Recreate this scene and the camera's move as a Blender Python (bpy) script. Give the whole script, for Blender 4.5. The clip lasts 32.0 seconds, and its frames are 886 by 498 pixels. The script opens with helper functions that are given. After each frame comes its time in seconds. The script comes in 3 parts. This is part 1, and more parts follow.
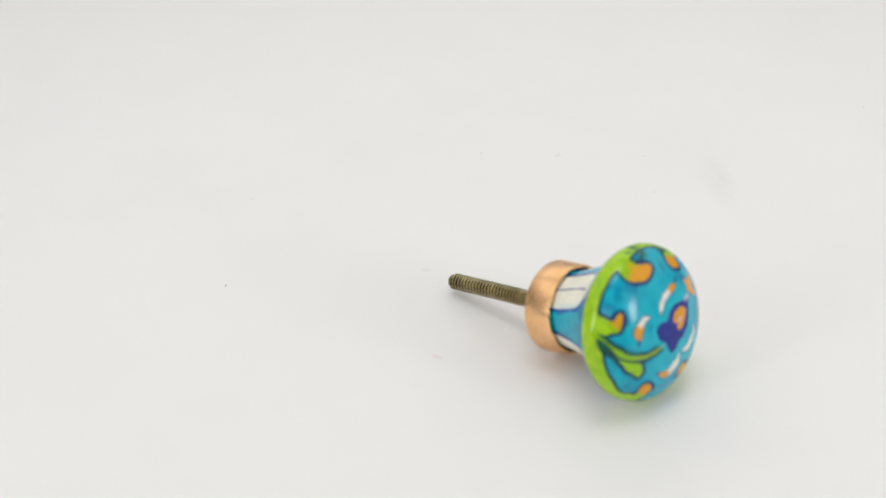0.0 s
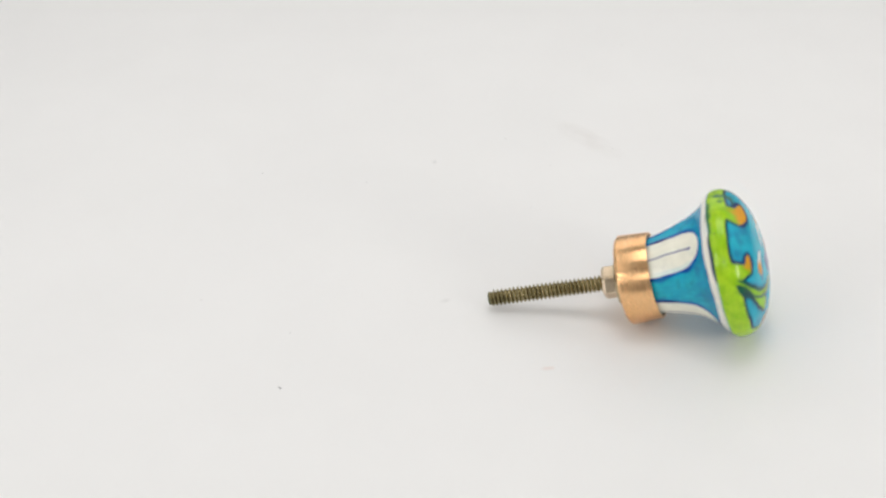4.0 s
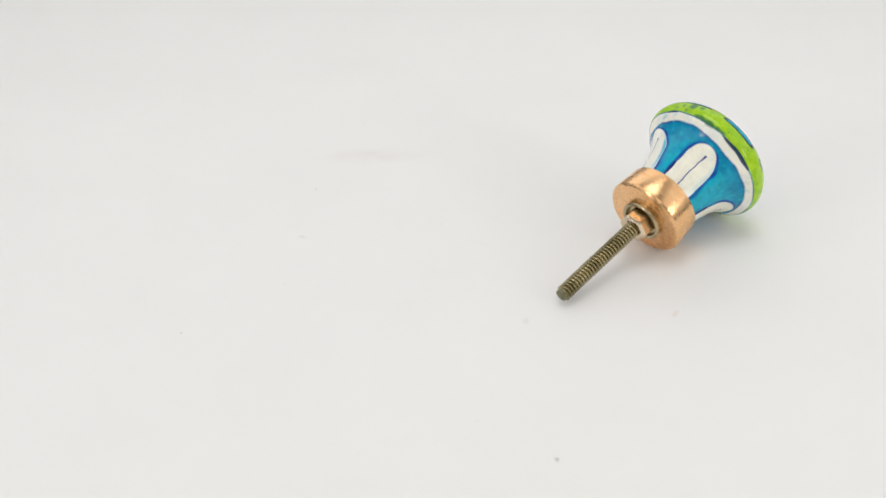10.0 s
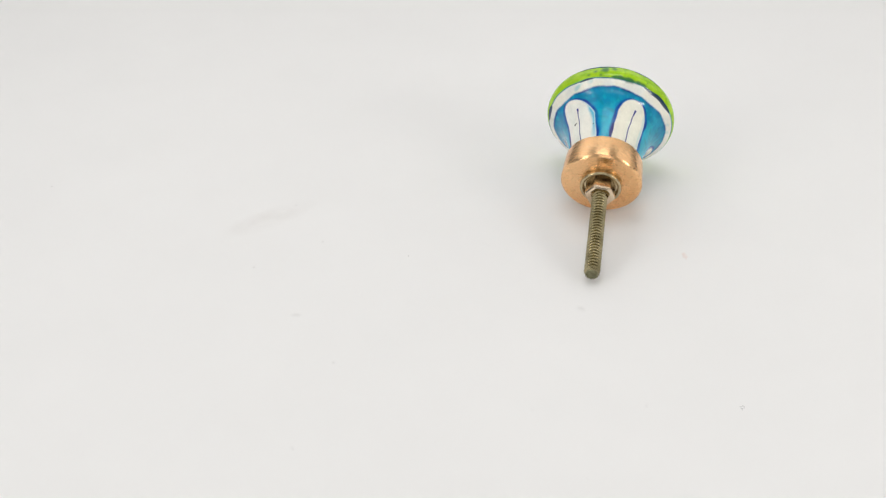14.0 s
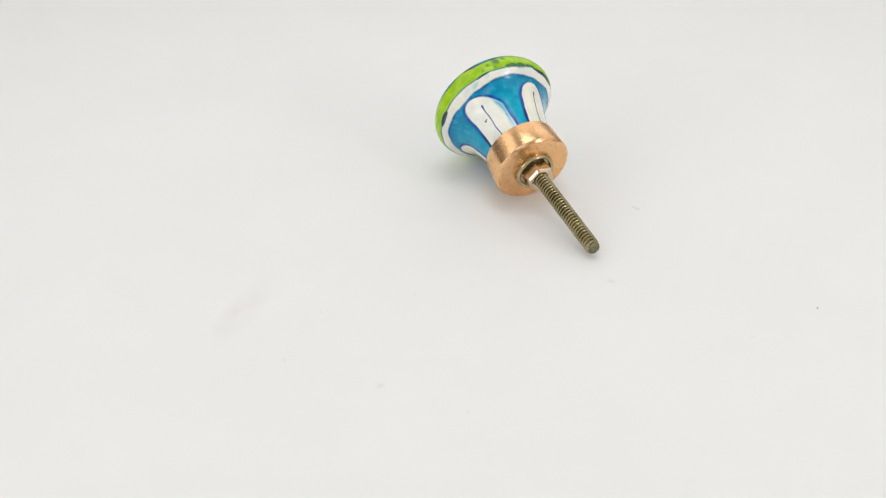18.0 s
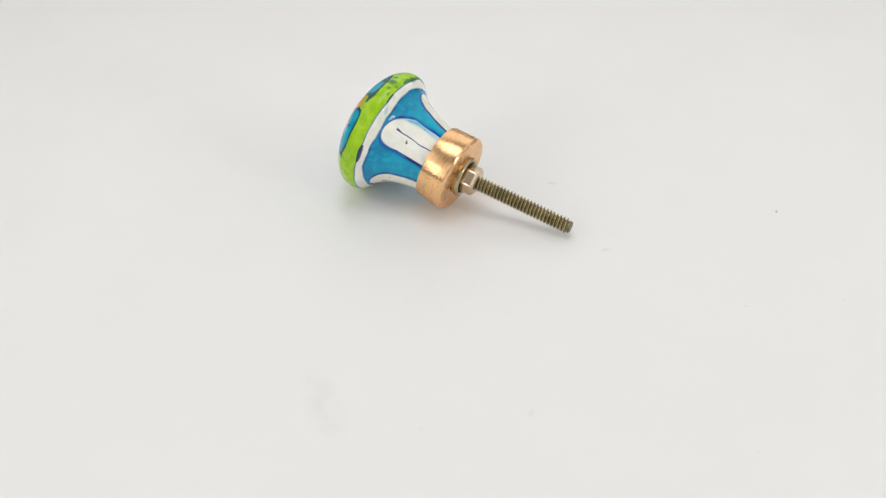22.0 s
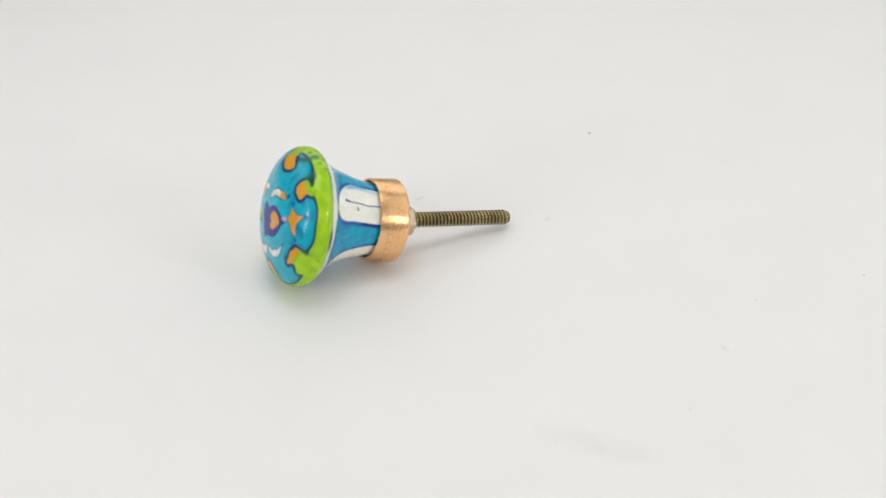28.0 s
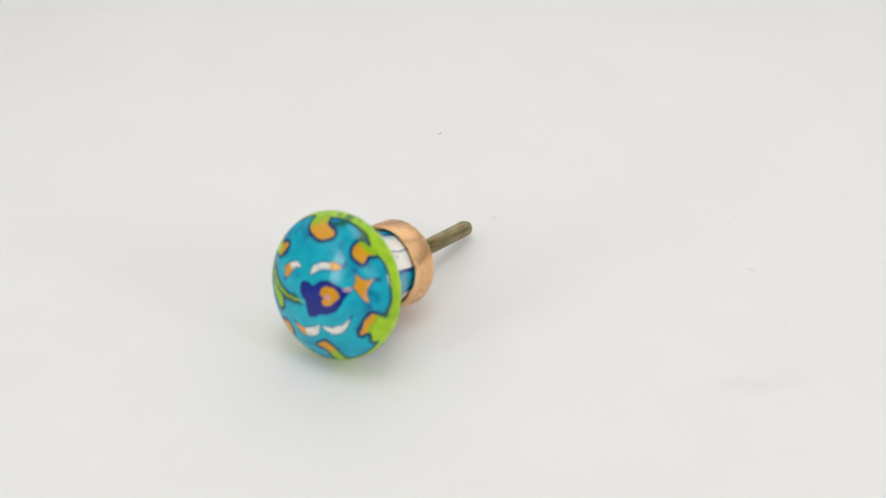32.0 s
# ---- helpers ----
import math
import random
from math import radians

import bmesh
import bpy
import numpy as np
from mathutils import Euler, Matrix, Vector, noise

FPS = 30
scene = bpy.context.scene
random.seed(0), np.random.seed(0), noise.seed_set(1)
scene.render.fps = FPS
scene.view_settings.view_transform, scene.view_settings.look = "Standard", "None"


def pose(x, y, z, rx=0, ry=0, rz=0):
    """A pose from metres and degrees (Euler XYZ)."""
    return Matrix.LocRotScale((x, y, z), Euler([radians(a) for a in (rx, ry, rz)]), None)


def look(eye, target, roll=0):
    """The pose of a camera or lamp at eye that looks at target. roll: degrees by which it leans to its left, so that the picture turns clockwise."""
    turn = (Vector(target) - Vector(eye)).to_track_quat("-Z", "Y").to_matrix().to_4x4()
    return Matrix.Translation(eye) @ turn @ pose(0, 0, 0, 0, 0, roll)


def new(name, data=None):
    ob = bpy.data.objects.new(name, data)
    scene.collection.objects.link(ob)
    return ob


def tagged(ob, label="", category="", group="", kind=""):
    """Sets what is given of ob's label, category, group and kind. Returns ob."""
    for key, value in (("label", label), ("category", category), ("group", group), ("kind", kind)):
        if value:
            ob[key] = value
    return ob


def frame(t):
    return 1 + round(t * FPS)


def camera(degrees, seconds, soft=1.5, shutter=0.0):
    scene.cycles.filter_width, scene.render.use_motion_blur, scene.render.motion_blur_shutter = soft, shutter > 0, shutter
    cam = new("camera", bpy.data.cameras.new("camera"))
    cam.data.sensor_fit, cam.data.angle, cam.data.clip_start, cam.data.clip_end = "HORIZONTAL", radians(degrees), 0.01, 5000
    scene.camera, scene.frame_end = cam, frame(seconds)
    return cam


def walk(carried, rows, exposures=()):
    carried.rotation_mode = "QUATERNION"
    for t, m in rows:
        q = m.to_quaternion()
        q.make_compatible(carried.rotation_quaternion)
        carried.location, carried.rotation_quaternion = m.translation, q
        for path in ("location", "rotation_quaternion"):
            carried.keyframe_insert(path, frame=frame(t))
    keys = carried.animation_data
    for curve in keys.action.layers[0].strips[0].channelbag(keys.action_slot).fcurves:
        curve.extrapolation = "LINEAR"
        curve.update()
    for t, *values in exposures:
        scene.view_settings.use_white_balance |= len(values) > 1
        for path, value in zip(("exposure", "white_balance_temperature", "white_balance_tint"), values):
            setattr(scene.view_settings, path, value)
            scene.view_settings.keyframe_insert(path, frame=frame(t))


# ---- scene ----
# A ceramic cupboard knob lies on a slowly turning white platter; the camera stands still.
TAU = 2 * math.pi
MM = 0.001

# ---- camera: still, looking down on the platter ----
cam = camera(34.65, 32.0, soft=1.15)
cam.data.dof.use_dof, cam.data.dof.focus_distance, cam.data.dof.aperture_fstop = True, 0.425, 11.5
STAND = pose(0, -0.33288, 0.22180, 0, 0, 3.654) @ pose(0, 0, 0, 57.027) @ pose(0, 0, 0, 0, 0, -1.287)
walk(cam, [(0.0, STAND), (32.0, STAND)], [(0.0, -0.015), (8.0, -0.015), (13.0, -0.025), (16.0, -0.005), (19.5, 0.01), (22.0, -0.035), (25.0, -0.025), (29.0, -0.025), (32.0, -0.045)])


def turn(t):
    """The platter's turn at t seconds, in degrees."""
    return 8.7734 * t - 0.0041113 * (t - 16) ** 2 + 0.3 * max(0.0, 1 - t / 8) ** 2


# ---- light: a soft overhead panel, two softboxes and added fill panels in a plain room ----
world = bpy.data.worlds.new("room_air")
world.use_nodes = True
world.node_tree.nodes["Background"].inputs["Color"].default_value = (0.9, 0.95, 1.0, 1)
world.node_tree.nodes["Background"].inputs["Strength"].default_value = 0.05
scene.world = world


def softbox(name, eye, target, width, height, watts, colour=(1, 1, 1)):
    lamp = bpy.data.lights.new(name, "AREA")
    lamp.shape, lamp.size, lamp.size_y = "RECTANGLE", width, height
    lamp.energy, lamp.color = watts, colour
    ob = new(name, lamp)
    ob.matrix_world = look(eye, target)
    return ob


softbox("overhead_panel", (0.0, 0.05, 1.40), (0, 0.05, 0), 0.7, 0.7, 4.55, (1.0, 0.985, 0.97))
# unseen fill from both sides, added to soften the knob's shadows
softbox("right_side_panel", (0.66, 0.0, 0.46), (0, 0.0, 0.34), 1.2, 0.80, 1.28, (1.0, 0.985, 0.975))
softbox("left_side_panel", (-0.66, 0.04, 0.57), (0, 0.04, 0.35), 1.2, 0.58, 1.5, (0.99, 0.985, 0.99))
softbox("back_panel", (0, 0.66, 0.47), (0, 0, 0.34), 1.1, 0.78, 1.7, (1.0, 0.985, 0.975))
# unseen fill from behind the camera, added to lift the shade before the knob
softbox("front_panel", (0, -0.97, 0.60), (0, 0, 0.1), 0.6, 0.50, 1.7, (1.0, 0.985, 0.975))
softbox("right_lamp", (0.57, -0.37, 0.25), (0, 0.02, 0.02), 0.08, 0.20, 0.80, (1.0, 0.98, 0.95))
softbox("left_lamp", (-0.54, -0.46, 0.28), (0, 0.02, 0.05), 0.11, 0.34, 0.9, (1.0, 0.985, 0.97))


# ---- materials ----
def material(name, colour, rough=0.5, metal=0.0):
    m = bpy.data.materials.new(name)
    m.use_nodes = True
    b = m.node_tree.nodes["Principled BSDF"]
    b.inputs["Base Color"].default_value = (*colour, 1)
    b.inputs["Roughness"].default_value = rough
    b.inputs["Metallic"].default_value = metal
    return m, m.node_tree.nodes, m.node_tree.links, b


def noise_node(n, l, scale, detail=4.0, rough=0.55, stretch=(1, 1, 1)):
    co = n.new("ShaderNodeTexCoord")
    mp = n.new("ShaderNodeMapping")
    mp.inputs["Scale"].default_value = stretch
    t = n.new("ShaderNodeTexNoise")
    t.inputs["Scale"].default_value, t.inputs["Detail"].default_value, t.inputs["Roughness"].default_value = scale, detail, rough
    l.new(co.outputs["Object"], mp.inputs["Vector"])
    l.new(mp.outputs["Vector"], t.inputs["Vector"])
    return t


def ramp_of(n, l, src, lo, hi, a, b):
    """Maps src from a..b to lo..hi."""
    r = n.new("ShaderNodeMapRange")
    r.inputs["From Min"].default_value, r.inputs["From Max"].default_value = a, b
    r.inputs["To Min"].default_value, r.inputs["To Max"].default_value = lo, hi
    l.new(src, r.inputs["Value"])
    return r.outputs["Result"]


def bump(n, l, bsdf, src, strength, distance):
    b = n.new("ShaderNodeBump")
    b.inputs["Strength"].default_value, b.inputs["Distance"].default_value = strength, distance
    l.new(src, b.inputs["Height"])
    l.new(b.outputs["Normal"], bsdf.inputs["Normal"])


def two_tone(name, dark, light, rough, metal, scale, grain_scale, bump_by=0.1, bump_dist=2e-5, stretch=(1, 1, 1), lo=0.35, hi=0.65, vary=1.0):
    m, n, l, b = material(name, light, rough, metal)
    big = noise_node(n, l, scale, 3.0, 0.55, stretch)
    fine = noise_node(n, l, grain_scale, 4.0, 0.6, stretch)
    mix = n.new("ShaderNodeMix")
    mix.data_type = "RGBA"
    mix.inputs["A"].default_value, mix.inputs["B"].default_value = (*dark, 1), (*light, 1)
    l.new(ramp_of(n, l, big.outputs["Fac"], 0, 1, lo, hi), mix.inputs["Factor"])
    l.new(mix.outputs["Result"], b.inputs["Base Color"])
    l.new(ramp_of(n, l, fine.outputs["Fac"], max(rough - 0.08 * vary, 0.02), rough + 0.1 * vary, 0.3, 0.7), b.inputs["Roughness"])
    bump(n, l, b, fine.outputs["Fac"], bump_by, bump_dist)
    return m


def glaze_material():
    """Glossy glaze over hand-laid pigment, whose colour lies in the mesh."""
    m, n, l, b = material("painted_glaze", (0.1, 0.4, 0.5), 0.1)
    at = n.new("ShaderNodeAttribute")
    at.attribute_name = "pigment"
    wash = noise_node(n, l, 260, 4.0, 0.6)
    grain = noise_node(n, l, 1500, 2.0, 0.5)
    hsv = n.new("ShaderNodeHueSaturation")
    l.new(at.outputs["Color"], hsv.inputs["Color"])
    both = n.new("ShaderNodeMath")
    both.operation = "MULTIPLY"
    l.new(ramp_of(n, l, wash.outputs["Fac"], 0.93, 1.07, 0.3, 0.7), both.inputs[0])
    l.new(ramp_of(n, l, grain.outputs["Fac"], 0.97, 1.03, 0.3, 0.7), both.inputs[1])
    l.new(both.outputs["Value"], hsv.inputs["Value"])
    l.new(hsv.outputs["Color"], b.inputs["Base Color"])
    b.inputs["IOR"].default_value = 1.5
    b.inputs["Specular IOR Level"].default_value = 0.32
    swell = noise_node(n, l, 170, 2.0, 0.5)
    l.new(ramp_of(n, l, grain.outputs["Fac"], 0.10, 0.18, 0.3, 0.7), b.inputs["Roughness"])
    bump(n, l, b, swell.outputs["Fac"], 0.35, 2.5e-4)
    return m


GLAZE = glaze_material()
COPPER = two_tone("brushed_copper", (0.90, 0.525, 0.25), (0.935, 0.58, 0.305), 0.27, 1.0, 60, 500, 0.0, 1e-5, (1, 1, 3), vary=0.1)
turned = COPPER.node_tree.nodes["Principled BSDF"]
turned.inputs["Anisotropic"].default_value, turned.inputs["Anisotropic Rotation"].default_value = 0.75, 0.25
around = COPPER.node_tree.nodes.new("ShaderNodeTangent")
around.direction_type, around.axis = "RADIAL", "Z"
COPPER.node_tree.links.new(around.outputs["Tangent"], turned.inputs["Tangent"])
BRASS_DULL = two_tone("dull_zinc_brass", (0.24, 0.205, 0.11), (0.41, 0.355, 0.21), 0.21, 1.0, 200, 2500, 0.02, 1e-5, vary=0.4)
NUT_METAL = two_tone("passivated_nut", (0.62, 0.48, 0.32), (0.79, 0.65, 0.48), 0.2, 1.0, 150, 1800, 0.02, 1e-5, vary=0.3)
WASHER_METAL = two_tone("yellow_zinc_washer", (0.42, 0.34, 0.20), (0.56, 0.47, 0.31), 0.22, 1.0, 120, 1800, 0.02, 1e-5, vary=0.3)
CUT_STEEL = two_tone("cut_steel", (0.14, 0.135, 0.075), (0.27, 0.26, 0.16), 0.45, 1.0, 900, 3000, 0.3, 3e-5)
DARK_GAP = two_tone("dark_ring", (0.02, 0.018, 0.015), (0.05, 0.04, 0.03), 0.6, 0.0, 500, 1500, 0.3, 5e-5)
STAMP = two_tone("stamped_copper", (0.62, 0.35, 0.17), (0.72, 0.44, 0.23), 0.34, 1.0, 500, 1500, 0.1, 2e-5)
WHITE = two_tone("white_card", (0.852, 0.849, 0.842), (0.865, 0.862, 0.855), 0.5, 0.0, 22, 700, 0.05, 3e-5)
WALL = two_tone("grey_booth_fabric", (0.66, 0.66, 0.655), (0.72, 0.72, 0.715), 0.8, 0.0, 2, 60, 0.1, 5e-4)
DIM_WALL = two_tone("dim_grey_surround", (0.24, 0.24, 0.24), (0.30, 0.30, 0.295), 0.9, 0.0, 3, 60, 0.1, 5e-4)
FIBRE = two_tone("dark_fibre", (0.10, 0.095, 0.09), (0.18, 0.175, 0.17), 0.8, 0.0, 900, 4000)
DUST = two_tone("grey_dust", (0.40, 0.395, 0.39), (0.52, 0.51, 0.50), 0.8, 0.0, 900, 4000)
PINK = two_tone("pink_stain", (0.82, 0.745, 0.715), (0.84, 0.80, 0.78), 0.6, 0.0, 700, 3000)


def smear_material(name, dark, light, a, b, strength):
    """A thin film that fades out towards its ragged edge; a and b are its half sizes in millimetres."""
    m, n, l, bs = material(name, light, 0.8)
    grain = noise_node(n, l, 900, 4.0, 0.6)
    mix = n.new("ShaderNodeMix")
    mix.data_type = "RGBA"
    mix.inputs["A"].default_value, mix.inputs["B"].default_value = (*dark, 1), (*light, 1)
    l.new(ramp_of(n, l, grain.outputs["Fac"], 0, 1, 0.35, 0.65), mix.inputs["Factor"])
    l.new(mix.outputs["Result"], bs.inputs["Base Color"])
    co, mp, far = n.new("ShaderNodeTexCoord"), n.new("ShaderNodeMapping"), n.new("ShaderNodeVectorMath")
    mp.inputs["Scale"].default_value = (1000 / a, 1000 / b, 1)
    far.operation = "LENGTH"
    l.new(co.outputs["Object"], mp.inputs["Vector"])
    l.new(mp.outputs["Vector"], far.inputs[0])
    ragged = noise_node(n, l, 150, 5.0, 0.65)
    both = n.new("ShaderNodeMath")
    both.operation = "MULTIPLY"
    l.new(ramp_of(n, l, far.outputs["Value"], strength, 0, 0.15, 0.9), both.inputs[0])
    l.new(ramp_of(n, l, ragged.outputs["Fac"], 0.1, 1, 0.35, 0.65), both.inputs[1])
    l.new(both.outputs["Value"], bs.inputs["Alpha"])
    return m


SMEAR = smear_material("brown_smear", (0.82, 0.63, 0.53), (0.86, 0.74, 0.66), 20, 6.5, 0.07)
FAINT = smear_material("grey_smear", (0.55, 0.49, 0.46), (0.66, 0.62, 0.60), 2.2, 1.4, 0.13)


# ---- building helpers ----
def mesh_of(name, verts, faces, mat, smooth=True):
    me = bpy.data.meshes.new(name)
    me.from_pydata([tuple(v) for v in verts], [], faces)
    me.materials.append(mat)
    if smooth:
        me.polygons.foreach_set("use_smooth", [True] * len(me.polygons))
    me.update()
    return me


def part(name, me, parent, label="", at=None):
    ob = new(name, me)
    ob.parent = parent
    if at is not None:
        ob.matrix_basis = at
    return tagged(ob, label) if label else ob


def lathe(name, profile, mat, n=128, closed=False):
    """Turns (s, r) in millimetres about the axis; s runs down the local -z."""
    verts, faces = [], []
    k = len(profile)
    for s, r in profile:
        for i in range(n):
            a = TAU * i / n
            verts.append((r * math.cos(a) * MM, r * math.sin(a) * MM, -s * MM))
    for j in range(k if closed else k - 1):
        for i in range(n):
            a, b = j * n + i, j * n + (i + 1) % n
            c, d = ((j + 1) % k) * n + (i + 1) % n, ((j + 1) % k) * n + i
            faces.append((a, b, c, d))
    me = mesh_of(name, verts, faces, mat)
    bm = bmesh.new()
    bm.from_mesh(me)
    bmesh.ops.recalc_face_normals(bm, faces=bm.faces)
    if not closed:
        bmesh.ops.holes_fill(bm, edges=[e for e in bm.edges if e.is_boundary], sides=0)
        bmesh.ops.recalc_face_normals(bm, faces=bm.faces)
    bm.to_mesh(me)
    bm.free()
    me.set_sharp_from_angle(angle=radians(40))
    return me


# ---- the room: table, walls and ceiling, all out of view ----
def slab(name, x0, x1, y0, y1, z0, z1, mat, label, category="", kind="structure", edge=0.004):
    bm = bmesh.new()
    bmesh.ops.create_cube(bm, size=1, matrix=Matrix.Translation(((x0 + x1) / 2, (y0 + y1) / 2, (z0 + z1) / 2))
                          @ Matrix.Diagonal((x1 - x0, y1 - y0, z1 - z0, 1)))
    if edge:
        bmesh.ops.bevel(bm, geom=bm.edges[:], offset=edge, segments=2, affect="EDGES", profile=0.5)
    me = bpy.data.meshes.new(name)
    bm.to_mesh(me)
    bm.free()
    me.materials.append(mat)
    return tagged(new(name, me), label, category, kind=kind)


slab("floor", -0.7, 0.7, -1.0, 0.7, -0.10, -0.058, WALL, "plain pale grey base of the photo booth", edge=0)
slab("ceiling", -0.7, 0.7, -1.0, 0.7, 1.45, 1.48, WALL, "plain pale grey booth ceiling", edge=0)
slab("wall_north", -0.7, 0.7, 0.7, 0.73, -0.058, 1.45, WALL, "plain pale grey booth wall", edge=0)
slab("wall_south", -0.7, -0.17, -1.03, -1.0, -0.058, 1.45, WALL, "plain pale grey booth front wall", edge=0)
slab("wall_south_east", 0.17, 0.7, -1.03, -1.0, -0.058, 1.45, WALL, "plain pale grey booth front wall", edge=0)
# kept dark, out of view, to put a dark reflection in the metal
slab("wall_south_middle", -0.17, 0.17, -1.03, -1.0, -0.058, 1.45, DIM_WALL, "plain dark grey middle of the front wall, added for the copper to reflect", edge=0)
# unseen dark strips added low on the walls, for contrast in the copper's reflections
slab("baseboard_north", -0.69, 0.69, 0.685, 0.70, -0.058, 0.06, DIM_WALL, "plain dark grey strip, added unseen for the metal to reflect", edge=0)
slab("baseboard_east", 0.685, 0.70, -1.0, 0.685, -0.058, 0.06, DIM_WALL, "plain dark grey strip, added unseen for the metal to reflect", edge=0)
slab("baseboard_west", -0.70, -0.685, -1.0, 0.685, -0.058, 0.25, DIM_WALL, "plain dark grey strip, added unseen for the metal to reflect", edge=0)
slab("wall_east", 0.7, 0.73, -1.0, 0.7, -0.058, 1.45, WALL, "plain pale grey booth wall", edge=0)
slab("wall_west", -0.73, -0.7, -1.0, 0.7, -0.058, 1.45, WALL, "plain pale grey booth wall", edge=0)

turntable_base = tagged(new("turntable_base", lathe("turntable_base", [(58, 1), (58, 150), (55, 153), (16, 153), (13, 150), (13, 1)], WHITE, 96)),
                        "round white plastic base of the turntable", "turntable")


# ---- the turning platter with its specks and stains ----
def platter():
    return tagged(new("platter", lathe("platter", [(0, 1), (0, 120), (0, 338), (0.6, 339.4), (2, 340), (10, 340), (12, 338), (12, 1)], WHITE, 160)),
                  "smooth matte white turntable top with faint specks and smudges", "turntable", kind="structure")


PLATTER = platter()


def blot(name, x, y, a, b, turn_by, mat, seed, rise=0.05, n=28):
    """A thin uneven patch lying on the platter, sizes in millimetres."""
    rnd = random.Random(seed)
    wob = [(rnd.uniform(0.03, 0.16), rnd.randint(2, 6), rnd.uniform(0, TAU)) for _ in range(4)]
    verts, faces = [(0, 0, rise * MM)], []
    for ring, (k, h) in enumerate(((0.6, 0.9), (1.0, 0.15))):
        for i in range(n):
            th = TAU * i / n
            r = k * (1 + sum(w * math.sin(f * th + p) for w, f, p in wob))
            verts.append((a * r * math.cos(th) * MM, b * r * math.sin(th) * MM, rise * h * MM))
    for i in range(n):
        j = (i + 1) % n
        faces.append((0, 1 + i, 1 + j))
        faces.append((1 + i, 1 + n + i, 1 + n + j, 1 + j))
    return part(name, mesh_of(name, verts, faces, mat), PLATTER, "", pose(x * MM, y * MM, 0.00004, 0, 0, turn_by))


blot("fibre", -80.9, -12.9, 0.55, 0.10, 100, FIBRE, 1, 0.25)
for i, (x, y, r) in enumerate(((-37.8, 87.4, 0.34), (-13.2, 64.4, 0.36), (38.3, 64.2, 0.42), (40.2, 41.7, 0.34), (63.0, 39.6, 0.3), (-82.0, 33.6, 0.36),
                               (20.7, 24.0, 0.32), (-68.4, 6.5, 0.26), (-55.3, 31.2, 0.26), (113.2, 99.9, 0.4), (6.2, -142.3, 0.12))):
    blot("speck", x, y, r * 0.52, r * 0.36, 40 * i, DUST, 20 + i, 0.15, 14)
blot("stain", -20.1, -42.8, 1.7, 0.7, -28, PINK, 3)
blot("stain", -26.2, -3.0, 2.2, 1.4, 10, FAINT, 6, 0.01)
blot("stain", 11.0, 63.8, 1.5, 1.1, 60, FAINT, 8, 0.01)
blot("smudge", 60.4, 50.0, 20.0, 6.5, 96, SMEAR, 5, 0.01)


# ---- the knob: its axis leans 17 degrees, resting on rim and ferrule ----
APEX = Vector((37.174, -58.128, 22.405)) * MM
AXIS = Vector((-0.72207, 0.62457, -0.29754)).normalized()
SIDE = AXIS.cross(Vector((0, 0, 1))).normalized()
UP = SIDE.cross(AXIS)
BASE = Vector((APEX.x + 0.022 * AXIS.x, APEX.y + 0.022 * AXIS.y, 0))
LEAN = Matrix((( SIDE.x, UP.x, -AXIS.x, 0), (SIDE.y, UP.y, -AXIS.y, 0), (SIDE.z, UP.z, -AXIS.z, 0), (0, 0, 0, 1)))
LEAN.translation = APEX - BASE


def spline(pts, step):
    """An even run of points along a smooth curve through pts."""
    p = np.array(pts, float)
    d = np.r_[0, np.cumsum(np.linalg.norm(np.diff(p, axis=0), axis=1))]
    tan = np.gradient(p, d, axis=0)
    out = []
    for i in range(len(p) - 1):
        h = d[i + 1] - d[i]
        u = np.linspace(0, 1, max(int(h / step), 2), endpoint=False)[:, None]
        out.append((2 * u**3 - 3 * u**2 + 1) * p[i] + (u**3 - 2 * u**2 + u) * h * tan[i] + (3 * u**2 - 2 * u**3) * p[i + 1] + (u**3 - u**2) * h * tan[i + 1])
    return np.concatenate(out + [p[-1:]])


def head_profile():
    """Flat dome, rounded rim, waisted neck: s along the axis, r from it, in millimetres."""
    q = np.linspace(0.0, math.pi / 2, 15)[:-1]
    dome = [(0.8 + 9.4 * (1 - math.cos(a) ** 0.93), max(19.25 * math.sin(a) ** 0.93, 0.01)) for a in q]
    neck = [(10.2, 19.25), (11.4, 19.02), (12.5, 18.3), (13.6, 17.15), (15.0, 15.6), (16.8, 14.2), (19.0, 13.0), (22.0, 11.9), (25.0, 11.05), (28.0, 10.4), (31.0, 9.95)]
    return spline(dome + neck, 0.14)


def smooth(e0, e1, x):
    k = np.clip((x - e0) / (e1 - e0), 0, 1)
    return k * k * (3 - 2 * k)


def ripple(x, y, scale, seed):
    """A soft random field of about -1..1."""
    rnd = random.Random(seed)
    out = np.zeros_like(x)
    for _ in range(9):
        a, f, p = rnd.uniform(0, TAU), rnd.uniform(0.5, 2.0) / scale, rnd.uniform(0, TAU)
        out += np.sin((x * math.cos(a) + y * math.sin(a)) * f * TAU + p)
    return out / 4.5


def capsule(x, y, a, b, ra, rb):
    """Distance to a tapered stroke from a to b."""
    ax, ay, bx, by = *a, *b
    dx, dy = bx - ax, by - ay
    k = np.clip(((x - ax) * dx + (y - ay) * dy) / (dx * dx + dy * dy), 0, 1)
    return np.hypot(x - ax - k * dx, y - ay - k * dy) - (ra + (rb - ra) * k)


